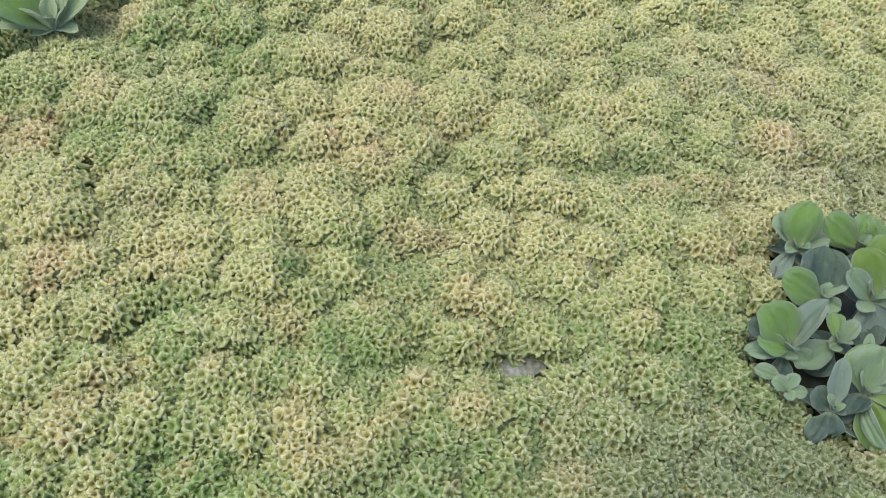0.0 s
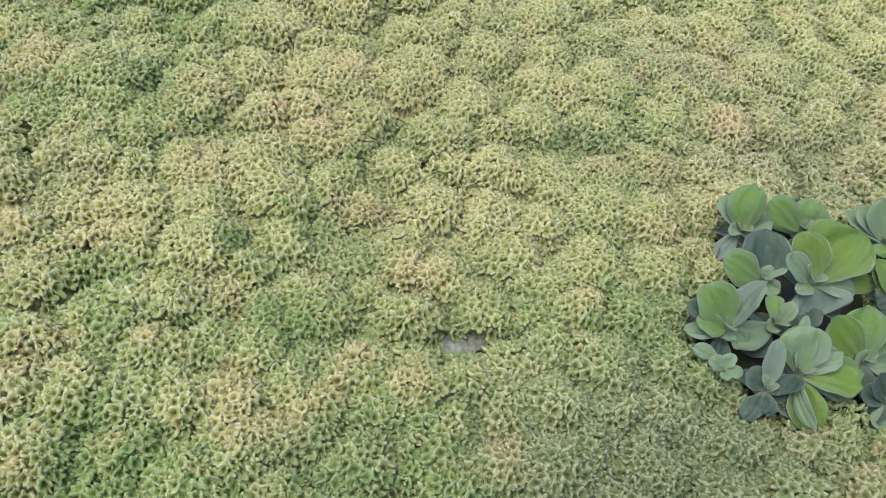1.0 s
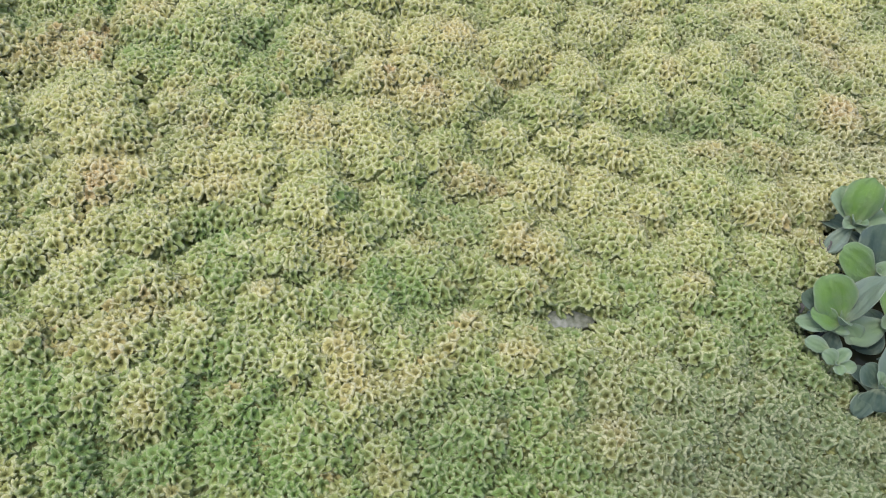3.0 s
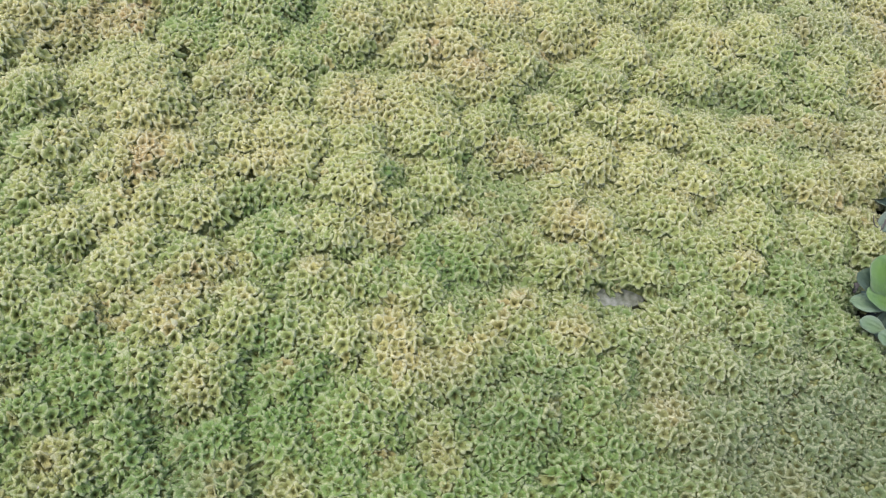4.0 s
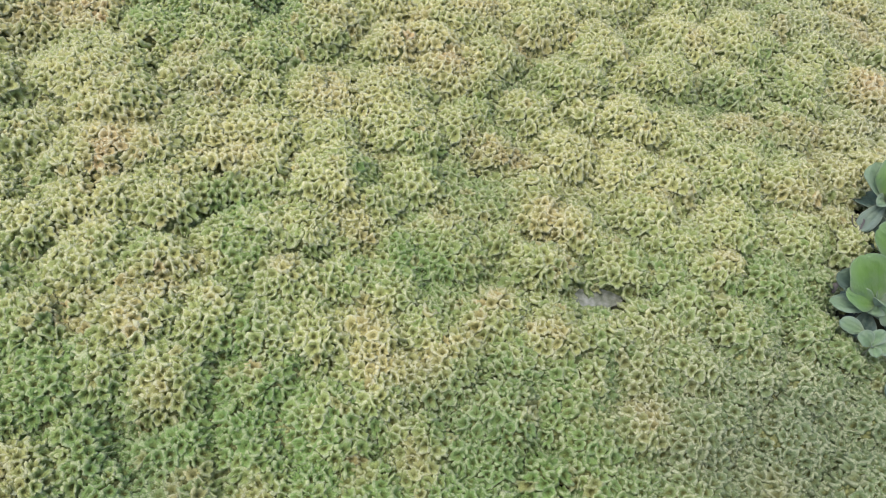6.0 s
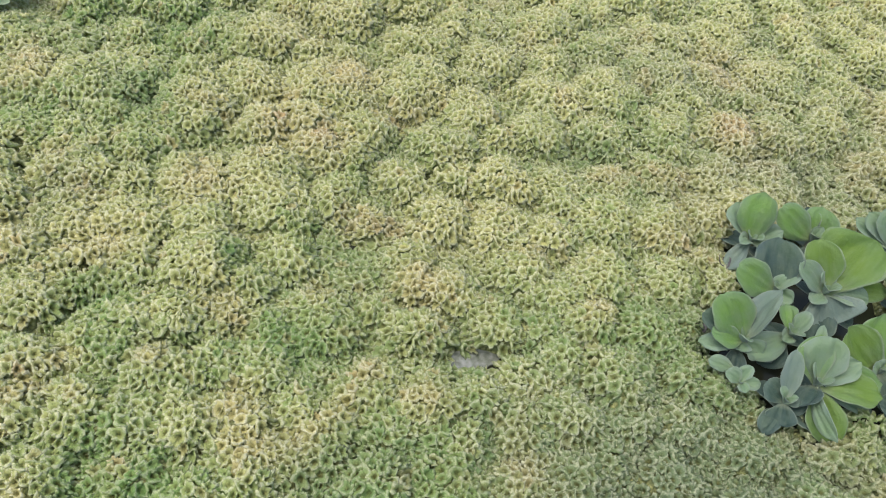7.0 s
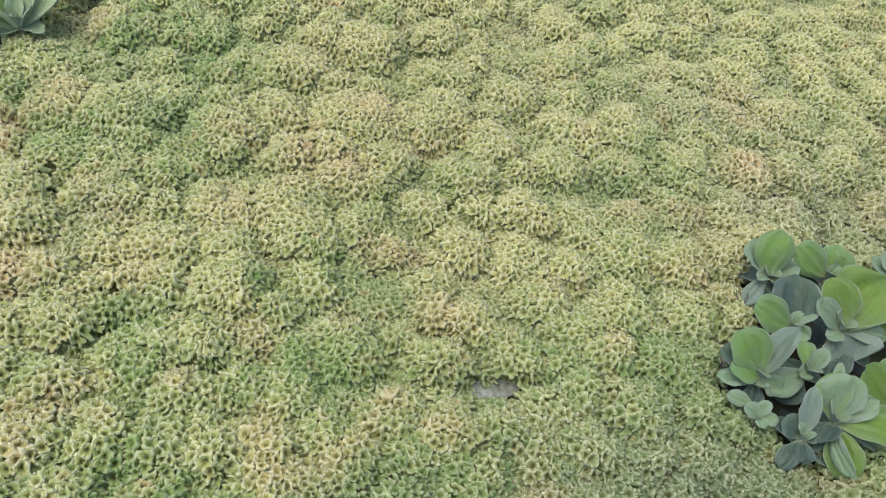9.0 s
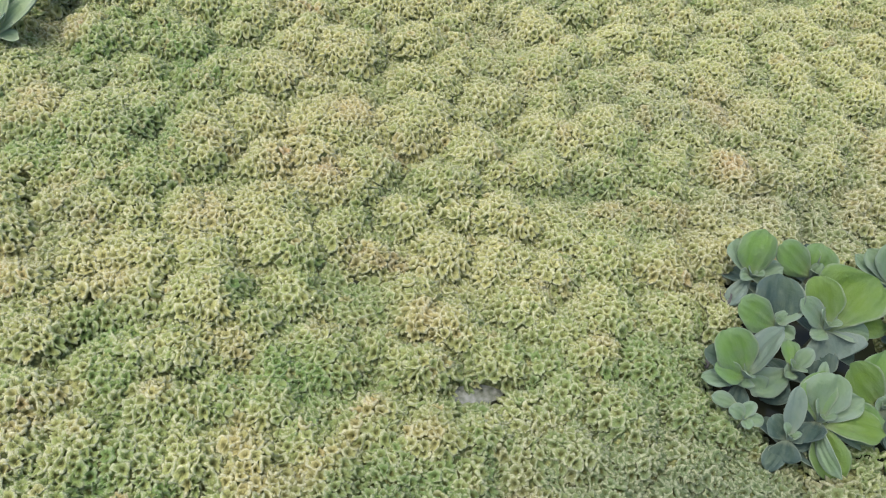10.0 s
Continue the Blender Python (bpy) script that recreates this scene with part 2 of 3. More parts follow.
# open gaps in the mat: centre, half length along x, half depth along y
GAPS = [
    (0.073, 0.864, 0.048, 0.022), (-0.514, 0.597, 0.010, 0.006), (-0.014, 0.851, 0.007, 0.006), (0.061, 0.617, 0.008, 0.010),
    (0.088, 0.582, 0.017, 0.007), (-0.494, 0.394, 0.009, 0.008), (-0.587, 0.416, 0.013, 0.007), (-0.601, 0.773, 0.008, 0.018),
    (-0.458, 0.863, 0.013, 0.007), (-0.335, 0.731, 0.016, 0.006), (0.315, 0.853, 0.014, 0.006), (0.251, 0.778, 0.007, 0.008),
    (-0.032, 1.166, 0.011, 0.008), (0.056, 0.684, 0.005, 0.009), (-0.836, 0.980, 0.009, 0.018), (-0.370, 0.899, 0.008, 0.008),
    (-0.662, 1.044, 0.012, 0.007), (-0.257, 0.705, 0.004, 0.005),
]
GAP_TURN = 0.56
# patches that have ripened to straw and peach: centre, radius
PATCHES = [
    (-0.20, 0.71, 0.031), (-0.17, 0.66, 0.030), (-0.11, 0.68, 0.033), (-0.07, 0.73, 0.029), (-0.05, 0.79, 0.022), (0.03, 0.77, 0.030), (-0.38, 0.54, 0.029), (-0.45, 0.61, 0.026),
    (-0.49, 0.41, 0.033), (-0.09, 0.56, 0.030), (0.16, 0.71, 0.023), (0.32, 0.66, 0.026), (0.02, 0.66, 0.016), (-0.24, 0.47, 0.023), (-0.60, 0.48, 0.023), (0.24, 0.97, 0.025),
    (-0.01, 0.95, 0.036), (-0.44, 0.89, 0.038), (-0.37, 1.05, 0.042), (-0.76, 1.09, 0.046), (-0.22, 1.35, 0.045), (-0.30, 1.20, 0.031), (-0.22, 1.19, 0.042),
    (0.25, 1.26, 0.030), (0.45, 1.42, 0.036), (-0.26, 0.84, 0.035), (-0.60, 0.84, 0.039), (-0.42, 0.72, 0.020), (-0.32, 0.75, 0.023), (0.44, 1.62, 0.056), (-0.72, 1.21, 0.050),
]
rng = np.random.default_rng(7)


def value_noise(x, y, size, seed):
    """Smooth noise from -1 to 1 on a lattice of that size."""
    def lattice(i, j):
        h = np.sin(i * 127.1 + j * 311.7 + seed * 74.7) * 43758.5453
        return 2 * (h - np.floor(h)) - 1
    u, v = x / size, y / size
    i, j = np.floor(u), np.floor(v)
    fu, fv = u - i, v - j
    fu, fv = fu * fu * (3 - 2 * fu), fv * fv * (3 - 2 * fv)
    low = lattice(i, j) * (1 - fu) + lattice(i + 1, j) * fu
    high = lattice(i, j + 1) * (1 - fu) + lattice(i + 1, j + 1) * fu
    return low * (1 - fv) + high * fv


def lumps(x, y, size, seed):
    """Small rounded heads, 0 in the seams between them to 1 on top."""
    i, j = np.floor(x / size), np.floor(y / size)
    best = np.full(x.shape, 9.0)
    for a in (-1, 0, 1):
        for b in (-1, 0, 1):
            h = np.sin((i + a) * 127.1 + (j + b) * 311.7 + seed * 74.7) * 43758.5453
            k = np.sin((i + a) * 269.5 + (j + b) * 183.3 + seed * 31.9) * 24634.6345
            best = np.minimum(best, np.hypot(i + a + h - np.floor(h) - x / size, j + b + k - np.floor(k) - y / size))
    return np.clip(1 - best * best, 0, 1)


def all_mounds():
    """The named mounds, and others of like size scattered wherever there is room."""
    made = [(x, y, r * 1.18, rng.uniform(0.42, 0.72) * r + 0.006) for x, y, r in MOUNDS_FRONT + MOUNDS_NEAR + MOUNDS_MIDDLE + MOUNDS_FAR + MOUNDS_FARTHEST]
    for _ in range(9000):
        x, y, r = rng.uniform(-1.9, 1.9), rng.uniform(-0.4, 3.2), rng.uniform(0.024, 0.066)
        if all((x - a) ** 2 + (y - b) ** 2 > (0.66 * (r + c)) ** 2 for a, b, c, _ in made):
            made.append((x, y, r * 1.10, rng.uniform(0.55, 0.80) * r + 0.006))
    return made


HILLS = all_mounds()
CLUMP = []  # middles of the rosettes that crowd each other
LEAF_LINES = []  # where the lettuce crowds the mat out: x0, y0, x1, y1, half width


def mat_height(x, y):
    """Height of the fern tips' bed over the mean surface; low where water shows."""
    h = np.full(x.shape, -0.5)
    wx = x + 0.016 * value_noise(x, y, 0.060, 3) + 0.005 * value_noise(x, y, 0.018, 4)
    wy = y + 0.016 * value_noise(x, y, 0.060, 5) + 0.005 * value_noise(x, y, 0.018, 6)
    for a, b, r, up in HILLS:
        d = np.hypot(wx - a, wy - b) / r
        h = np.maximum(h, np.where(d < 1.0, up * np.clip(1 - d * d, 0, 1) ** 0.72, -0.5))
    h = np.maximum(h, 0.002) - 0.026
    h += 0.006 * value_noise(x, y, 0.21, 8) + 0.004 * value_noise(x, y, 0.034, 9) + 0.012 * (lumps(wx, wy, 0.034, 21) - 0.7)
    lie, rise = math.cos(GAP_TURN), math.sin(GAP_TURN)
    for a, b, p, q in GAPS:
        p, q = (p, q) if p > 0.03 else (0.95 * p, 0.95 * q)
        d = np.hypot(((wx - a) * lie + (wy - b) * rise) / p, ((wy - b) * lie - (wx - a) * rise) / q)
        h = np.where(d < 1.5, np.minimum(h, -0.055 + 0.13 * np.clip(d - 0.85, 0, 1)), h)
    h = np.where(in_clump(x, y), -0.050, h)
    off = lettuce_nearness(x, y)
    return np.where(off < 3.0, np.minimum(h, -0.044 + 0.040 * np.clip(off - 0.6, 0, 3)), h)


def in_clump(x, y):
    """Inside the hull of the crowded rosettes, where no fern finds light."""
    inside = np.full(x.shape, len(CLUMP) > 2)
    for a in CLUMP:
        for b in CLUMP:
            side = [(b[0] - a[0]) * (c[1] - a[1]) - (b[1] - a[1]) * (c[0] - a[0]) for c in CLUMP]
            if a != b and min(side) > -1e-9:
                inside &= (b[0] - a[0]) * (y - a[1]) - (b[1] - a[1]) * (x - a[0]) > 0
    return inside


def lettuce_nearness(x, y):
    """Distance to the nearest lettuce leaf's midrib, in half widths of its trace on the water."""
    near = np.full(x.shape, 9.0)
    for a, b, c, d, w in LEAF_LINES:
        ex, ey = c - a, d - b
        s = np.clip(((x - a) * ex + (y - b) * ey) / (ex * ex + ey * ey + 1e-9), 0, 1)
        near = np.minimum(near, np.hypot(x - a - s * ex, y - b - s * ey) / w)
    return near


# ---- building helpers ----
def link_mesh(name, mesh, material, parent=None, label=""):
    mesh.materials.append(material)
    ob = new(name, mesh)
    ob.parent = parent
    return tagged(ob, label)


def part(name, bm, material, parent, label="", smooth=True):
    mesh = bpy.data.meshes.new(name)
    bm.to_mesh(mesh)
    bm.free()
    for f in mesh.polygons:
        f.use_smooth = smooth
    return link_mesh(name, mesh, material, parent, label)


def quads_mesh(name, verts, quads, values, smooth=True):
    """A mesh from arrays: places, corners four by four, and named values per vertex."""
    mesh = bpy.data.meshes.new(name)
    mesh.vertices.add(len(verts))
    mesh.vertices.foreach_set("co", np.ascontiguousarray(verts, np.float32).ravel())
    mesh.loops.add(len(quads) * 4)
    mesh.loops.foreach_set("vertex_index", np.ascontiguousarray(quads, np.int32).ravel())
    mesh.polygons.add(len(quads))
    mesh.polygons.foreach_set("loop_start", np.arange(0, len(quads) * 4, 4, dtype=np.int32))
    mesh.polygons.foreach_set("use_smooth", np.full(len(quads), smooth))
    mesh.update(calc_edges=True)
    for key, v in values.items():
        mesh.attributes.new(key, "FLOAT", "POINT").data.foreach_set("value", np.ascontiguousarray(v, np.float32).ravel())
    return mesh


def grid_quads(rows, cols):
    i = np.arange(rows - 1)[:, None] * cols + np.arange(cols - 1)[None]
    return np.stack([i, i + 1, i + cols + 1, i + cols], -1).reshape(-1, 4)


# ---- water lettuce ----
def leaf_mesh(length, width, bend, cup, seed):
    """A spoon-shaped leaf along +x with its face to +z: ribs that fan from the base, a blunt wavy tip, spongy thickness."""
    r = np.random.default_rng(seed)
    rows, cols = 18, 17
    u = (1 - (1 - np.linspace(0, 1, rows)) ** 1.5)[:, None] * np.ones((1, cols))
    v = np.ones((rows, 1)) * np.linspace(-1, 1, cols)[None]
    blade = np.clip(u, 0, 1)
    half = 0.5 * width * (0.20 + 0.80 * np.sin(np.pi / 2 * np.clip(blade / 0.58, 0, 1)) ** 1.3)
    tip = np.clip((blade - 0.54) / 0.46, 0, 1)
    half = half * np.clip(1 - tip ** 2.9 * 0.95, 0, 1) ** 0.5
    full = half / (0.5 * width)
    lean, wob = r.uniform(-0.12, 0.12), r.uniform(0, 6.28)
    x = length * (u - 0.05 * tip * v * v - 0.018 * tip ** 8 * (1 - v * v)) * (1 + 0.018 * np.sin(2.5 * v + wob) * tip)
    y = half * v * (1 + 0.06 * np.sin(6 * u + wob) + 0.03 * np.sin(15 * u + 2 * wob + 2 * v)) + lean * length * 2.2 * (u - u * u)
    z = bend * length * 4 * u * (1 - u) * 0.9 + cup * half * v * v * (0.45 + 0.55 * np.sin(np.pi * u))
    ribs = np.cos(v * np.pi * 3.5) * (1 - 0.6 * u ** 3) * np.clip(u * 5, 0, 1)
    z += 0.0013 * (width / 0.06) * ribs * full
    z += full * (0.085 * width * np.sin(v * 2.2 + 3 * u + wob) * u + 0.03 * width * np.sin(v * 6 + 5 * u + wob * 2) * u ** 2)
    z -= r.uniform(0.0, 0.5) * half * np.clip(np.abs(v) - 0.7, 0, 1) * 1.6 * np.where(v > 0, r.uniform(0, 1), r.uniform(0, 1))
    z += full * 0.012 * width * np.sin(v * 13 + 4 * np.sin(5 * u + wob)) * u
    thick = (0.0042 * (1 - u) + 0.0011) * (1 - 0.75 * np.abs(v) ** 3) * (1 - 0.7 * tip ** 4) * min(1.0, length / 0.06) + 0.0004
    top = np.stack([x, y, z], -1).reshape(-1, 3)
    low = np.stack([x, y, z - thick], -1).reshape(-1, 3)
    q = grid_quads(rows, cols)
    n = rows * cols
    idx = np.arange(n).reshape(rows, cols)
    rim = np.concatenate([idx[0, :-1], idx[:-1, -1], idx[-1, :0:-1], idx[:0:-1, 0]])
    nxt = np.roll(rim, -1)
    sides = np.stack([nxt, rim, rim + n, nxt + n], -1)
    return quads_mesh("leaf", np.concatenate([top, low]), np.concatenate([q[:, ::-1][:, ::-1], q[:, ::-1] + n, sides]), {
        "across": np.tile(np.abs(v).ravel(), 2), "along": np.tile(u.ravel(), 2), "back": np.repeat([0.0, 1.0], n)})


lettuce_count = 0


def leaf_pose(az, pitch, roll, out):
    return Matrix.Rotation(radians(az), 4, "Z") @ Matrix.Rotation(-radians(pitch), 4, "Y") @ Matrix.Translation((out, 0, 0)) @ Matrix.Rotation(radians(roll), 4, "X")


def water_lettuce(centre, label, leaves, crowded=True):
    """A floating rosette. Each leaf: compass turn, rise in degrees, length, width, roll, arch, tint."""
    global lettuce_count
    lettuce_count += 1
    plant = tagged(new("water_lettuce"), label, "water lettuce", "water lettuce on the pond")
    plant.location = (centre[0], centre[1], WATER_Z)
    up = centre[2] - WATER_Z
    if crowded:
        CLUMP.append(centre[:2])
    size = max(leaf[2] for leaf in leaves)
    fat = 0.075 * size
    bm = bmesh.new()
    bmesh.ops.create_cone(bm, cap_ends=True, segments=14, radius1=fat * 1.25, radius2=fat * 0.55, depth=up + 0.012)
    bmesh.ops.subdivide_edges(bm, edges=[e for e in bm.edges if abs(e.verts[0].co.z - e.verts[1].co.z) > 0.005], cuts=3)
    for w in bm.verts:
        swell = 1 + 0.12 * math.sin(5 * math.atan2(w.co.y, w.co.x) + w.co.z * 90)
        w.co = Vector((w.co.x * swell, w.co.y * swell, w.co.z + (up - 0.012) / 2 - 0.004))
    part("crown", bm, CROWN, plant)
    for k, (az, pitch, length, width, roll, bend, tint) in enumerate(leaves):
        ob = link_mesh("leaf", leaf_mesh(length, width, bend, (0.18, 0.42, 0.28, 0.60)[k % 4], 31 * lettuce_count + k), LEAF[tint], plant)
        ob.matrix_basis = Matrix.Translation((0, 0, up)) @ leaf_pose(az, pitch, roll, 0.0)
        flat = length * math.cos(radians(pitch))
        reach = 0.85 if pitch < 15 else 0.45
        if crowded or pitch < 0:
            LEAF_LINES.append((centre[0], centre[1], centre[0] + math.cos(radians(az)) * flat * reach, centre[1] + math.sin(radians(az)) * flat * reach, max(0.22 * width, 0.005)))
    r = random.Random(lettuce_count)
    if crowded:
        # low leaves added as filler, in the dark tint for shade between rosettes
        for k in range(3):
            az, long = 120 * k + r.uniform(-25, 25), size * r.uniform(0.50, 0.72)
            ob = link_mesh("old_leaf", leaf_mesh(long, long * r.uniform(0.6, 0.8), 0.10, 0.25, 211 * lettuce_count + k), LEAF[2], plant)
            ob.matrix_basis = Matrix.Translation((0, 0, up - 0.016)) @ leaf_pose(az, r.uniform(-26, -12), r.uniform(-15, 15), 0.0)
    if len(leaves) > 1:
        turn = r.uniform(0, 360)
        for k in range(4):
            small = size * (0.16 + 0.07 * k)
            ob = link_mesh("heart_leaf", leaf_mesh(small, small * 0.62, 0.10, 0.5, 97 * lettuce_count + k), LEAF[1], plant)
            ob.matrix_basis = Matrix.Translation((0, 0, up - 0.002)) @ leaf_pose(turn + 137 * k, 76 - 7 * k, 0, 0.0)
    return plant


water_lettuce((0.464, 1.146, 0.025), "grey-green water lettuce rosette with one upright rounded leaf", [
    (93, 62, 0.079, 0.058, -16, 0.06, 0),
    (122, 23, 0.065, 0.045, -29, 0.05, 1),
    (-22, 8, 0.064, 0.028, 30, 0.08, 1),
    (-140, 22, 0.034, 0.022, -14, 0.1, 1),
    (-123, -20, 0.065, 0.027, -5, 0.1, 5),
    (22, 23, 0.052, 0.030, 24, 0.08, 1),
])
water_lettuce((0.492, 1.054, 0.025), "water lettuce with a pleated blue-green leaf coloured dark as shaded", [
    (-174, 31, 0.088, 0.051, -43, 0.08, 0),
    (99, 43, 0.080, 0.071, -20, 0.05, 2),
    (41, 51, 0.051, 0.033, -4, 0.06, 1),
    (-33, 10, 0.030, 0.025, 35, 0.08, 1),
])
water_lettuce((0.564, 1.067, 0.03), "large water lettuce with one very broad yellow-green leaf", [
    (51, 40, 0.107, 0.098, 4, 0.05, 3),
    (126, 47, 0.084, 0.056, -33, 0.06, 3),
    (172, 40, 0.072, 0.038, -31, 0.05, 1),
    (0, 4, 0.067, 0.032, 31, 0.1, 1),
    (-60, -26, 0.050, 0.095, 24, 0.10, 5),
    (-136, 8, 0.038, 0.025, -12, 0.1, 1),
    (17, 0, 0.109, 0.034, 26, 0.1, 3),
])
water_lettuce((0.563, 1.177, 0.025), "small water lettuce with rounded upright mid-green leaves", [
    (171, 33, 0.082, 0.051, -46, 0.08, 0),
    (122, 42, 0.052, 0.038, -33, 0.06, 2),
    (84, 57, 0.054, 0.055, -14, 0.06, 0),
    (32, 69, 0.027, 0.023, 17, 0.1, 1),
])
water_lettuce((0.438, 0.953, 0.025), "water lettuce with cupped green leaf at the clump edge", [
    (155, 46, 0.084, 0.059, -41, 0.06, 0),
    (56, 52, 0.086, 0.055, -46, 0.06, 5),
    (167, 20, 0.072, 0.039, -34, 0.08, 2),
    (-170, 20, 0.058, 0.030, -32, 0.08, 0),
    (-165, -4, 0.065, 0.029, -4, 0.06, 1),
    (-23, -17, 0.034, 0.031, 33, 0.12, 1),
    (-111, -16, 0.018, 0.028, 5, 0.1, 1),
])
water_lettuce((0.510, 0.984, 0.02), "young water lettuce squeezed between two larger rosettes", [
    (-144, -4, 0.080, 0.040, -13, 0.06, 1),
    (98, 14, 0.048, 0.026, -22, 0.08, 0),
    (51, 54, 0.043, 0.026, -28, 0.06, 1),
    (-133, 21, 0.028, 0.025, -11, 0.1, 1),
])
water_lettuce((0.530, 0.901, 0.03), "open water lettuce with leaves lying on the fern mat", [
    (90, 57, 0.072, 0.058, -19, 0.06, 1),
    (107, 46, 0.070, 0.045, -26, 0.06, 0),
    (-10, 16, 0.080, 0.050, 16, 0.08, 3),
    (12, 4, 0.093, 0.042, 25, 0.08, 0),
    (-81, 3, 0.085, 0.027, 81, 0.12, 1),
    (-67, -22, 0.080, 0.047, 27, 0.06, 3),
    (-123, 0, 0.045, 0.038, 33, 0.08, 2),
    (-3, -18, 0.098, 0.027, 33, 0.06, 1),
    (28, 39, 0.064, 0.036, 12, 0.06, 1),
    (92, 33, 0.083, 0.017, -19, 0.06, 1),
])
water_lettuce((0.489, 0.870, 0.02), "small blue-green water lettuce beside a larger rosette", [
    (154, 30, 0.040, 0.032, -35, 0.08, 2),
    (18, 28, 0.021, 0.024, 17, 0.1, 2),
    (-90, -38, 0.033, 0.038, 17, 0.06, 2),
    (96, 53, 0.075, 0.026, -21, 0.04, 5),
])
water_lettuce((0.431, 0.885, 0.022), "tiny three-leaved water lettuce seedling on the fern mat", [
    (169, 29, 0.029, 0.022, -35, 0.08, 1),
    (66, 49, 0.027, 0.018, -4, 0.08, 1),
    (0, 9, 0.026, 0.018, 25, 0.08, 1),
    (-76, 7, 0.017, 0.017, 25, 0.08, 1),
], crowded=False)
water_lettuce((0.426, 0.909, 0.016), "single pale water lettuce leaf lying flat", [
    (175, 9, 0.038, 0.022, -30, 0.05, 1),
], crowded=False)
water_lettuce((0.623, 0.945, 0.03), "water lettuce with a glossy yellow-green leaf", [
    (165, 38, 0.090, 0.054, -45, 0.06, 3),
    (107, 47, 0.082, 0.057, -29, 0.05, 0),
    (176, 57, 0.024, 0.031, -35, 0.1, 1),
    (180, -24, 0.024, 0.027, -25, 0.06, 1),
    (-77, -14, 0.061, 0.027, 27, 0.08, 2),
    (66, 42, 0.074, 0.039, -9, 0.06, 0),
    (7, 0, 0.057, 0.036, 26, 0.1, 1),
])
water_lettuce((0.693, 1.187, 0.03), "water lettuce with a grey-green upright leaf behind others", [
    (132, 52, 0.076, 0.042, -42, 0.05, 1),
    (143, 8, 0.074, 0.033, -19, 0.08, 1),
    (141, 25, 0.071, 0.037, -40, 0.08, 1),
    (-95, -23, 0.025, 0.036, 19, 0.1, 0),
    (62, 50, 0.052, 0.044, -4, 0.06, 1),
    (-1, 0, 0.039, 0.042, 35, 0.08, 0),
])
water_lettuce((0.686, 1.072, 0.03), "crowded water lettuce with yellow-green upright leaves", [
    (129, 37, 0.066, 0.035, -8, 0.05, 3),
    (105, 32, 0.057, 0.051, -29, 0.06, 3),
    (64, 36, 0.051, 0.042, -7, 0.06, 0),
    (-153, -26, 0.022, 0.039, -15, 0.1, 2),
])
water_lettuce((0.656, 0.893, 0.02), "blue-green water lettuce coloured dark for the clump's shadow", [
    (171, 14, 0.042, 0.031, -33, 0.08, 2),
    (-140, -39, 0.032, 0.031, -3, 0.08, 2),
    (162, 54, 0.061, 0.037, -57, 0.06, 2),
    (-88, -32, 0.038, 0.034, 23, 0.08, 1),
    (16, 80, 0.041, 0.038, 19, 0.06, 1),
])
water_lettuce((-0.868, 1.342, 0.012), "lone water lettuce with pale pointed front leaves", [
    (184, 44, 0.150, 0.110, -4, 0.06, 0),
    (144, 46, 0.150, 0.110, 2, 0.05, 0),
    (203, 32, 0.110, 0.070, -14, 0.06, 0),
    (228, 52, 0.074, 0.024, 10, 0.03, 4),
    (66, 60, 0.100, 0.038, 20, 0.04, 4),
    (74, 24, 0.135, 0.060, 25, 0.08, 1),
    (48, 34, 0.110, 0.034, 25, 0.05, 4),
    (100, 70, 0.060, 0.030, 0, 0.04, 4),
    (8, 2, 0.046, 0.032, 4, 0.06, 4),
    (-130, 2, 0.040, 0.032, -4, 0.06, 4),
    (212, 12, 0.095, 0.028, -24, 0.06, 4),
], crowded=False)


water_lettuce((-0.832, 1.520, 0.018), "grey-green water lettuce behind the lone rosette", [
    (-118, 4, 0.066, 0.044, -6, 0.06, 5),
    (-52, 22, 0.070, 0.048, 14, 0.06, 1),
    (62, 40, 0.090, 0.062, 10, 0.06, 0),
    (152, 40, 0.090, 0.060, -12, 0.06, 1),
    (104, 58, 0.074, 0.052, 0, 0.05, 0),
], crowded=False)


# ---- the pond and its fern mat ----
def sheet_lines(fine0, fine1, step, far):
    """Even lines over the near stretch, ever wider ones out to far."""
    mid = list(np.arange(fine0, fine1, step))
    gap, right, left = step, mid[-1], mid[0]
    rights, lefts = [], []
    while right < far:
        gap = min(gap * 1.12, 0.05) if abs(right) < 4 else gap * 1.22
        right += gap
        left -= gap
        rights.append(right), lefts.append(left)
    return np.array(lefts[::-1] + mid + rights)


def undermat():
    xs, ys = sheet_lines(-1.35, 1.25, 0.014, 38.0), sheet_lines(0.12, 2.75, 0.014, 38.0)
    gx, gy = np.meshgrid(xs, ys)
    near = (np.abs(gx) < 1.9) & (gy > -0.4) & (gy < 3.2)
    z = -0.022 + 0.026 * lumps(gx, gy, 0.11, 41) * np.clip(2.0 - np.hypot(gx, gy - 1.1) / 2, 0, 1)
    z[near] = mat_height(gx[near], gy[near])
    z -= 0.001
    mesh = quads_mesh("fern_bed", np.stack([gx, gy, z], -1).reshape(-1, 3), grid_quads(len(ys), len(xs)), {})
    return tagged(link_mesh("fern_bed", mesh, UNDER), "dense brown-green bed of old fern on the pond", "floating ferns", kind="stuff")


def pond():
    bm = bmesh.new()
    bmesh.ops.create_grid(bm, x_segments=40, y_segments=40, size=400)
    ob = part("water", bm, WATER, None, "still dark pond water between floating plants")
    ob.location.z = WATER_Z
    return tagged(ob, "", "water", kind="structure")


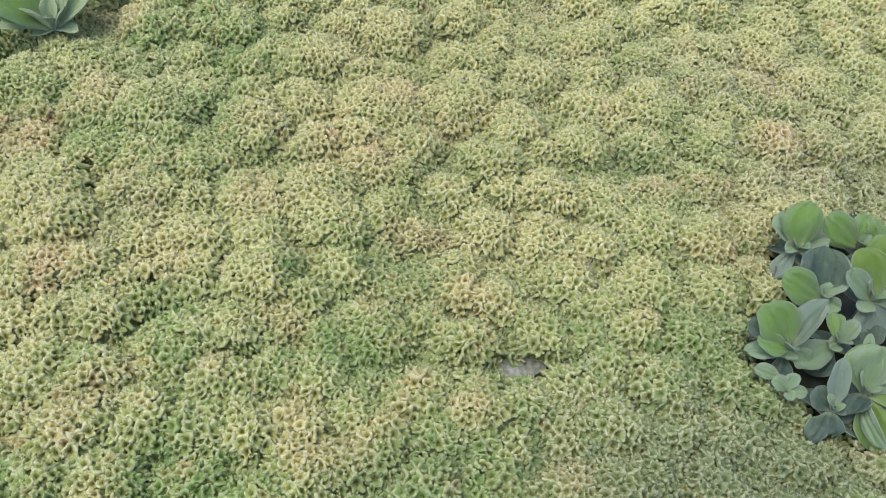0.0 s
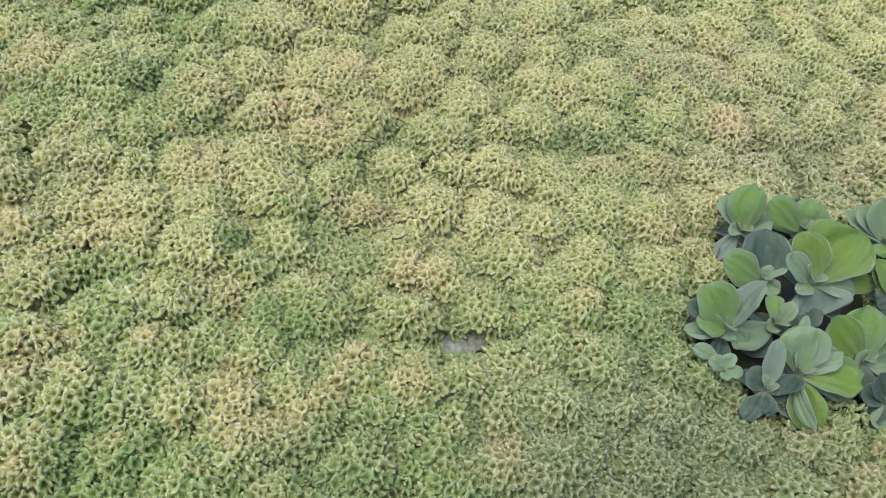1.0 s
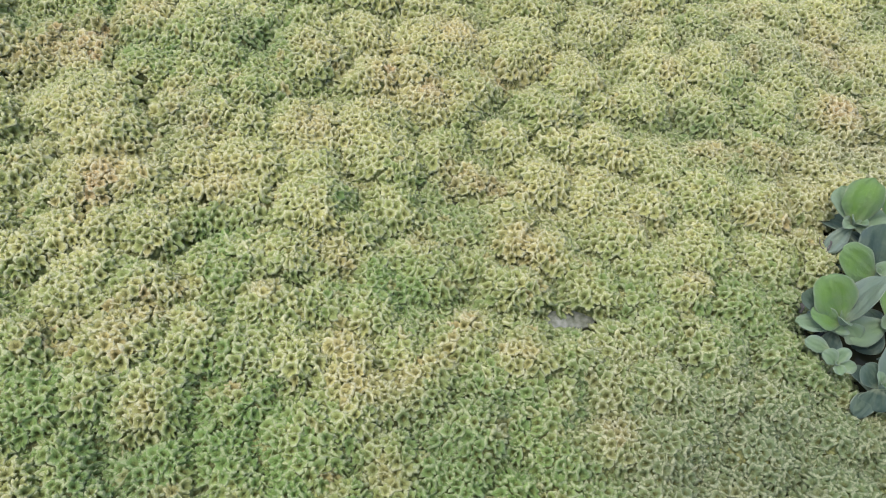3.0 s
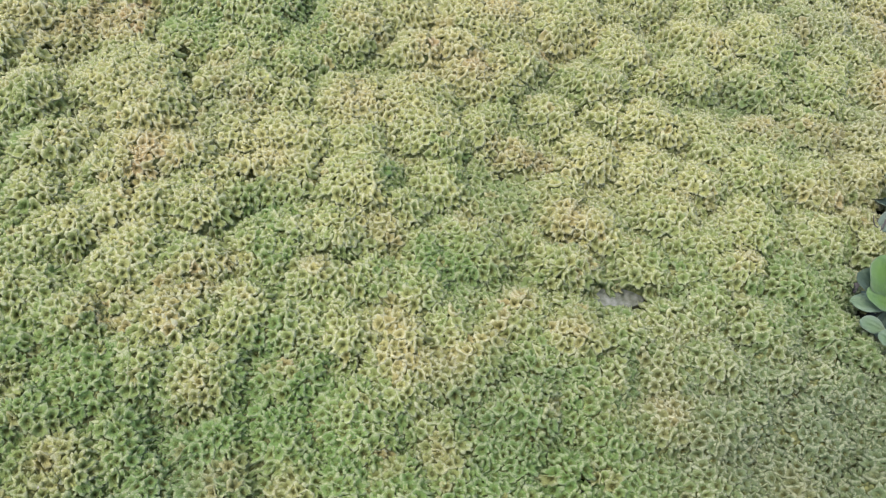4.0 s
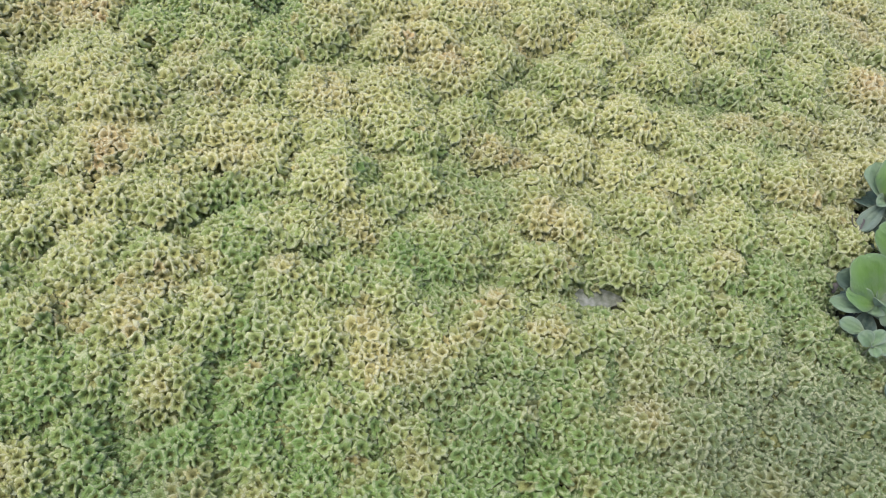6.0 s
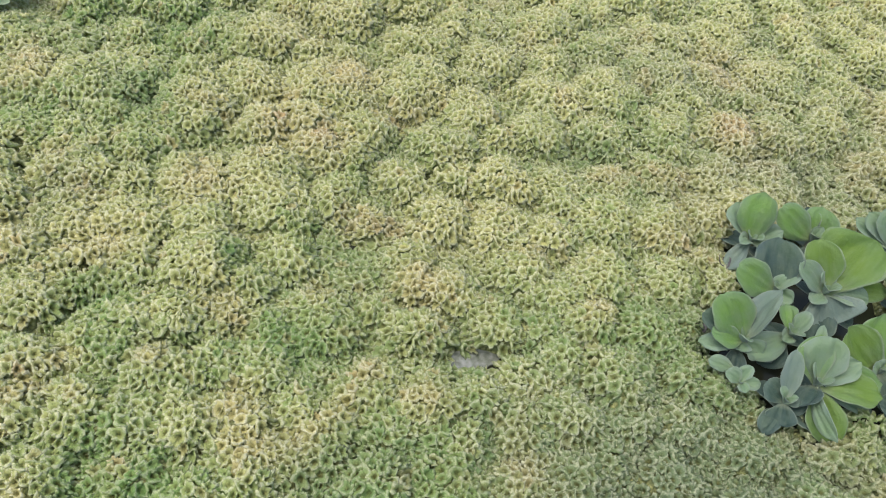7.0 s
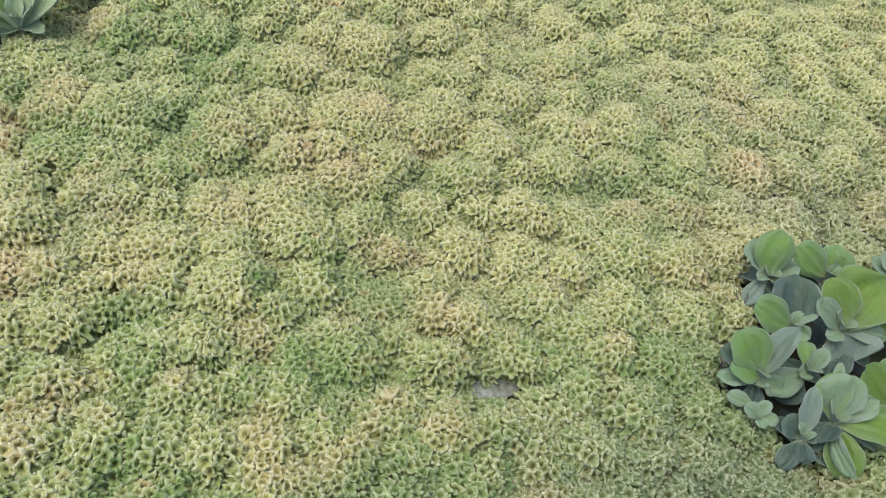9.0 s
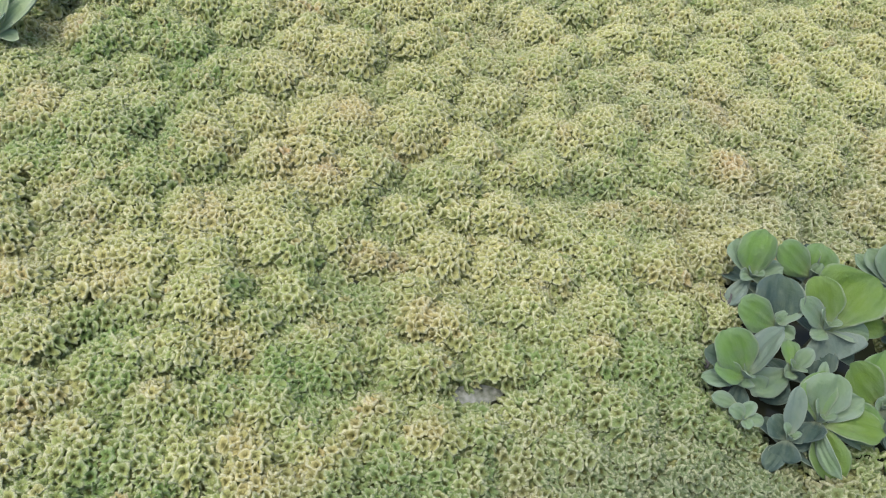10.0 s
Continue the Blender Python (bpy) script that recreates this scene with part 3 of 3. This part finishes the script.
def scatter(spacing, x0, x1, y0, y1):
    """Jittered places on a triangular lattice, and for each the steps to its neighbours there."""
    ys = np.arange(y0, y1, spacing * 0.866)
    xs = np.arange(x0, x1, spacing)
    gx, gy = np.meshgrid(xs, ys)
    gx = gx + (np.arange(len(ys))[:, None] % 2) * spacing / 2
    gx, gy = gx + rng.uniform(-0.42, 0.42, gx.shape) * spacing, gy + rng.uniform(-0.42, 0.42, gy.shape) * spacing
    near = [(np.roll(gx, (i, j), (0, 1)) - gx, np.roll(gy, (i, j), (0, 1)) - gy) for i in range(-2, 3) for j in range(-2, 3) if i or j]
    return gx.ravel(), gy.ravel(), [(a.ravel(), b.ravel()) for a, b in near]


def fern_colouring(px, py, h, count):
    """How straw-yellow, how rosy and how grey each rosette is, from 0 to 1, with some light and shade of the mat worked
    in.
    """
    # crest colours the mounds' lit tops brighter and their shaded hollows greyer
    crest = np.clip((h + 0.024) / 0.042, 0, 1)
    # tone also takes in the brightness gained towards the far left
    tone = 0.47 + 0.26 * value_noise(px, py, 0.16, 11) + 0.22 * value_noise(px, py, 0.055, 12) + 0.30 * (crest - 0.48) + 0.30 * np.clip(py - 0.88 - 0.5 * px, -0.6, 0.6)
    tone += rng.normal(0, 0.12, count)
    tone -= 0.30 * np.exp(-(((px + 0.12) / 0.16) ** 2 + ((py - 0.58) / 0.10) ** 2))
    tone -= 0.30 * np.clip((0.72 - py) / 0.2, 0, 1) + 0.28 * np.exp(-(((px + 0.72) / 0.28) ** 2 + ((py - 1.28) / 0.25) ** 2))
    # shadow beside the lettuce, near right, painted as deeper green
    tone -= 0.60 * np.exp(-(((px - 0.42) / 0.32) ** 2 + ((py - 0.66) / 0.22) ** 2))
    blush = np.clip(0.9 * value_noise(px, py, 0.075, 14) - 0.42, 0, 0.5) * rng.uniform(0.3, 1.5, count) + 0.12 * np.clip(0.4 + value_noise(px, py, 0.3, 15), 0, 1) + 0.10 * np.exp(-(((px - 0.5) / 0.35) ** 2 + ((py - 1.2) / 0.3) ** 2))
    for a, b, r in PATCHES:
        near = np.exp(-(((px - a) ** 2 + (py - b) ** 2) / r ** 2))
        tone, blush = tone + 0.32 * near, blush + (0.26 + 0.18 * rng.random(count)) * near
    blush = blush + np.where(rng.random(count) < 0.03, 0.3, 0)
    # dull: grey growth at random, plus painted shade near right and in hollows
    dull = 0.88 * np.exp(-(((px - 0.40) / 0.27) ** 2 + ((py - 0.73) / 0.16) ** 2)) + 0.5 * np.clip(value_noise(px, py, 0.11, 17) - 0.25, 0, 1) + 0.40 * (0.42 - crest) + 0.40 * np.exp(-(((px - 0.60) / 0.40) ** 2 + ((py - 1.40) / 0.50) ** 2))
    return np.clip(tone, 0, 1), np.clip(blush, 0, 0.8), np.clip(dull, 0, 0.8)


LOBES, PER_LOBE = 6, 3
FLARE = {6: [0.06, 0.25, 0.48, 0.74, 1.0, 0.95], 5: [0.08, 0.32, 0.66, 1.0, 0.95], 4: [0.16, 0.60, 1.0, 0.95]}


def fern_mat(name, label, x0, x1, y0, y1, step, rings, keep):
    """Crowded rosettes: round a narrow dark pit stand puffy, deeply notched lobes that flare to a frilled rim and curl under."""
    px, py, steps = scatter(step, x0, x1, y0, y1)
    h = np.full(px.shape, -1.0)
    inside = keep(px, py)
    h[inside] = mat_height(px[inside], py[inside])
    dry = inside & (h > WATER_Z + 0.001) & (lettuce_nearness(px, py) > 0.9) & ~in_clump(px, py)
    px, py, h = px[dry], py[dry], h[dry]
    count, around = len(px), LOBES * PER_LOBE
    e = 0.008
    nx, ny = (mat_height(px - e, py) - mat_height(px + e, py)) / (2 * e), (mat_height(px, py - e) - mat_height(px, py + e)) / (2 * e)
    nx, ny = np.clip(nx, -0.8, 0.8) + rng.normal(0, 0.14, count), np.clip(ny, -0.8, 0.8) + rng.normal(0, 0.14, count)
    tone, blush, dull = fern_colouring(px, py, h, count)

    def own(low, high, *shape):
        return rng.uniform(low, high, (count, 1) + (shape or (1,)))

    def by_lobe(low, high):
        return np.repeat(own(low, high, LOBES), PER_LOBE, axis=2)

    turn = (2 * np.pi * np.arange(around) / around)[None, None]
    turn = turn + own(0, 6.283) + 0.30 * np.sin(turn + own(0, 6.283)) + 0.16 * np.sin(2 * turn + own(0, 6.283))
    reach = np.full((count, 1, around), 0.76 * step) * own(0.84, 1.2)
    for dx, dy in steps:
        dx, dy = dx[dry][:, None, None], dy[dry][:, None, None]
        reach = np.minimum(reach, 0.64 * (dx * dx + dy * dy) / np.maximum(dx * np.cos(turn) + dy * np.sin(turn), 1e-5))
    s = np.array(FLARE[rings])[None, :, None]
    last = (np.arange(rings) == rings - 1)[None, :, None]
    lobe = np.tile([-1.0, 0.5, 0.5], LOBES)[None, None] * by_lobe(0.55, 1.25)
    frill = rng.normal(0, 1, (count, 1, around))
    rad = s * reach * (1 + 0.24 * lobe * s ** 1.5 + 0.10 * frill * s ** 3) * by_lobe(0.84, 1.14) + rng.normal(0, 0.022, (count, rings, around)) * step * s
    rise = np.interp(s, [0.06, 0.25, 0.48, 0.74, 1.0], [0.0, 0.15, 0.34, 0.43, 0.39]) * own(0.72, 1.3) * (1 + (by_lobe(0.7, 1.3) - 1) * s)
    up = step * (rise + 0.10 * lobe * np.clip(1.6 * s - 0.25, 0, 1) + 0.085 * frill * s ** 2 + own(-0.11, 0.11) + rng.normal(0, 0.030, (count, rings, around)))
    up = np.where(last, up - step * 0.34, up)
    rx, ry = rad * np.cos(turn), rad * np.sin(turn)
    nx, ny = nx[:, None, None], ny[:, None, None]
    verts = np.stack([px[:, None, None] + rx + nx * up, py[:, None, None] + ry + ny * up, h[:, None, None] - nx * rx - ny * ry + up], -1).reshape(-1, 3)
    # low rim values carry the pit shade painted by the fern material
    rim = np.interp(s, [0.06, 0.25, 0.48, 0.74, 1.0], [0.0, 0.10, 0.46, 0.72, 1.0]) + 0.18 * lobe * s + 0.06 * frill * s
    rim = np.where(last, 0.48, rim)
    i = np.arange(rings - 1)[:, None] * around + np.arange(around)[None]
    j = np.arange(rings - 1)[:, None] * around + (np.arange(around)[None] + 1) % around
    one = np.stack([i, i + around, j + around, j], -1).reshape(-1, 4)
    quads = (one[None] + (np.arange(count) * rings * around)[:, None, None]).reshape(-1, 4)
    each = rings * around
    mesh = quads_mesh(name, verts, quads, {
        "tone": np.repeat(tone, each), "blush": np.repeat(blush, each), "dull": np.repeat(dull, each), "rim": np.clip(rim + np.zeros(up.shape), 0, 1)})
    return tagged(link_mesh(name, mesh, FERN), label, "floating ferns", kind="stuff")


def surface_film(centre, long, deep, seed):
    """A skin of pale dust on open water, with a ragged rim."""
    r = random.Random(seed)
    bm = bmesh.new()
    ring = []
    for k in range(26):
        a = 2 * math.pi * k / 26
        f = 1.25 + 0.22 * math.sin(3 * a + r.uniform(0, 1)) + r.uniform(-0.12, 0.12)
        ring.append(bm.verts.new((long * f * math.cos(a), deep * f * math.sin(a), 0.0020)))
    low = [bm.verts.new((w.co.x, w.co.y, -0.001)) for w in ring]
    bm.faces.new(ring)
    bm.faces.new(low[::-1])
    for k in range(26):
        bm.faces.new((low[k], low[(k + 1) % 26], ring[(k + 1) % 26], ring[k]))
    ob = part("surface_film", bm, FILM, None, "", False)
    ob.location, ob.rotation_euler = (*centre, WATER_Z + 0.001), (0, 0, GAP_TURN)
    return tagged(ob, "pale grey film on open water among floating ferns", "water film", "open gaps in the fern mat")


pond()
undermat()
for k, (x, y, long, deep) in enumerate(GAPS):
    if long > 0.0065:
        surface_film((x, y + 0.15 * deep), 1.05 * long, 0.95 * deep, k)
def thriving(x, y, slack):
    """The stretch where the ferns grow smallest and closest, with a ragged rim."""
    draw = 1 - slack - 0.020 * (1 + value_noise(x, y, 0.26, 31)) - 0.012 * (1 + value_noise(x, y, 0.09, 32))
    x, y = -0.10 + (x + 0.10) * draw, 1.0 + (y - 1.0) * draw
    left = np.where(y < 1.0, -0.54 - 0.72 * (y - 0.34), np.where(y < 1.46, -1.04, -1.04 + 2.3 * (y - 1.46))) - 0.02
    right = np.where(y < 0.78, 0.52 + 0.9 * (y - 0.62), 0.66 + 0.21 * (y - 0.78)) + 0.05
    return (x > left) & (x < right) & (y > 0.28 + 0.22 * (x + 0.5)) & (y < 1.50 + 0.42 * (x + 0.95) + 0.02)


def inner_ferns(x, y):
    return thriving(x, y, 0.0)


def outer_ferns(x, y):
    wide = 1.55 + 0.12 * value_noise(x, y, 0.7, 33) + 0.10 * value_noise(x, y, 0.2, 34)
    return ~thriving(x, y, -0.015) & (np.hypot(x + 0.1, y - 1.1) < wide)


fern_mat("floating_fern_mat", "crowded ruffled floating ferns, green to straw yellow, in mounds", -1.4, 1.4, -0.15, 0.80, 0.0120, 6, inner_ferns)
fern_mat("middle_fern_mat", "ruffled yellow-green floating ferns packed in rounded mounds", -1.4, 1.4, 0.80, 1.25, 0.0120, 5, inner_ferns)
fern_mat("far_fern_mat", "pale straw-green floating ferns crowded in low mounds", -1.4, 1.4, 1.25, 2.7, 0.0122, 4, inner_ferns)
fern_mat("outer_fern_mat", "wide expanse of ruffled floating ferns over the pond", -1.9, 1.9, -0.7, 3.0, 0.048, 4, outer_ferns)


# ---- small things lying on the mat ----
def withered_leaf(x, y, z, size, turn, label):
    """A dead leaf, crumpled and curled in on itself."""
    r = np.random.default_rng(int(1000 * (x + 3)))
    rows, cols = 12, 9
    u = np.linspace(0, 1, rows)[:, None] * np.ones((1, cols))
    v = np.ones((rows, 1)) * np.linspace(-1, 1, cols)[None]
    half = 0.32 * size * np.sin(np.pi * (0.1 + 0.85 * u)) ** 0.7
    px = size * (u - 0.5) + 0.05 * size * np.sin(4 * v + 3 * u)
    py = half * np.sin(1.5 * v)
    pz = half * (1 - np.cos(1.7 * v)) + 0.10 * size * np.sin(7 * u + 2 * v) + r.normal(0, 0.02, u.shape) * size
    top = np.stack([px, py, pz], -1).reshape(-1, 3)
    q, n = grid_quads(rows, cols), rows * cols
    idx = np.arange(n).reshape(rows, cols)
    rim = np.concatenate([idx[0, :-1], idx[:-1, -1], idx[-1, :0:-1], idx[:0:-1, 0]])
    nxt = np.roll(rim, -1)
    mesh = quads_mesh("withered_leaf", np.concatenate([top, top - (0, 0, 0.0012)]), np.concatenate([q, q[:, ::-1] + n, np.stack([nxt, rim, rim + n, nxt + n], -1)]), {})
    ob = link_mesh("withered_leaf", mesh, DEAD)
    ob.matrix_basis = pose(x, y, z, 0, 0, turn)
    return tagged(ob, label, "dead leaf")


withered_leaf(0.534, 1.301, -0.002, 0.022, 70, "purple-brown withered leaf behind a lettuce rosette")
withered_leaf(0.388, 0.986, 0.000, 0.028, 110, "dark grey decayed leaf at the clump edge")
withered_leaf(0.464, 0.949, 0.006, 0.028, -30, "brown decayed leaf under a water lettuce")
withered_leaf(0.427, 1.108, 0.004, 0.026, 110, "dark withered leaf hanging from a water lettuce")


def white_petal(x, y, z):
    """A fallen petal, cupped and rounded."""
    bm = bmesh.new()
    bmesh.ops.create_uvsphere(bm, u_segments=18, v_segments=10, radius=1)
    for w in bm.verts:
        a = math.atan2(w.co.y, w.co.x)
        w.co = Vector((0.0026 * w.co.x, 0.0040 * w.co.y * (1 + 0.15 * math.sin(2 * a)), 0.0016 * w.co.z + 0.0010 * w.co.x ** 2))
    ob = part("fallen_petal", bm, PETAL, None)
    ob.location = (x, y, z)
    return tagged(ob, "small white fallen petal on the fern mat", "petal")


white_petal(-0.486, 0.390, 0.001)


def drop_material():
    n = Nodes("clear_water")
    n.put(n.bsdf, "Base Color", (1, 1, 1, 1))
    n.put(n.bsdf, "Roughness", 0.02)
    n.put(n.bsdf, "IOR", 1.333)
    n.put(n.bsdf, "Transmission Weight", 1.0)
    return n.mat


DROP = drop_material()


def water_drop(x, y, z, size):
    """A bead of water held in the heart of a rosette, flat underneath."""
    bm = bmesh.new()
    bmesh.ops.create_uvsphere(bm, u_segments=16, v_segments=10, radius=size)
    for w in bm.verts:
        w.co.z = w.co.z * (0.85 if w.co.z > 0 else 0.45)
    ob = part("water_drop", bm, DROP, None)
    ob.location = (x, y, z)
    return tagged(ob, "clear water drop resting in a lettuce rosette", "water drop", "water drops on the lettuce")


for x, y, z, size in [(0.435, 0.890, 0.016, 0.0028), (0.489, 0.870, 0.026, 0.0030), (0.538, 0.899, 0.037, 0.0030), (0.564, 1.066, 0.037, 0.0034), (0.439, 0.952, 0.032, 0.0028)]:
    water_drop(x, y, z, size)
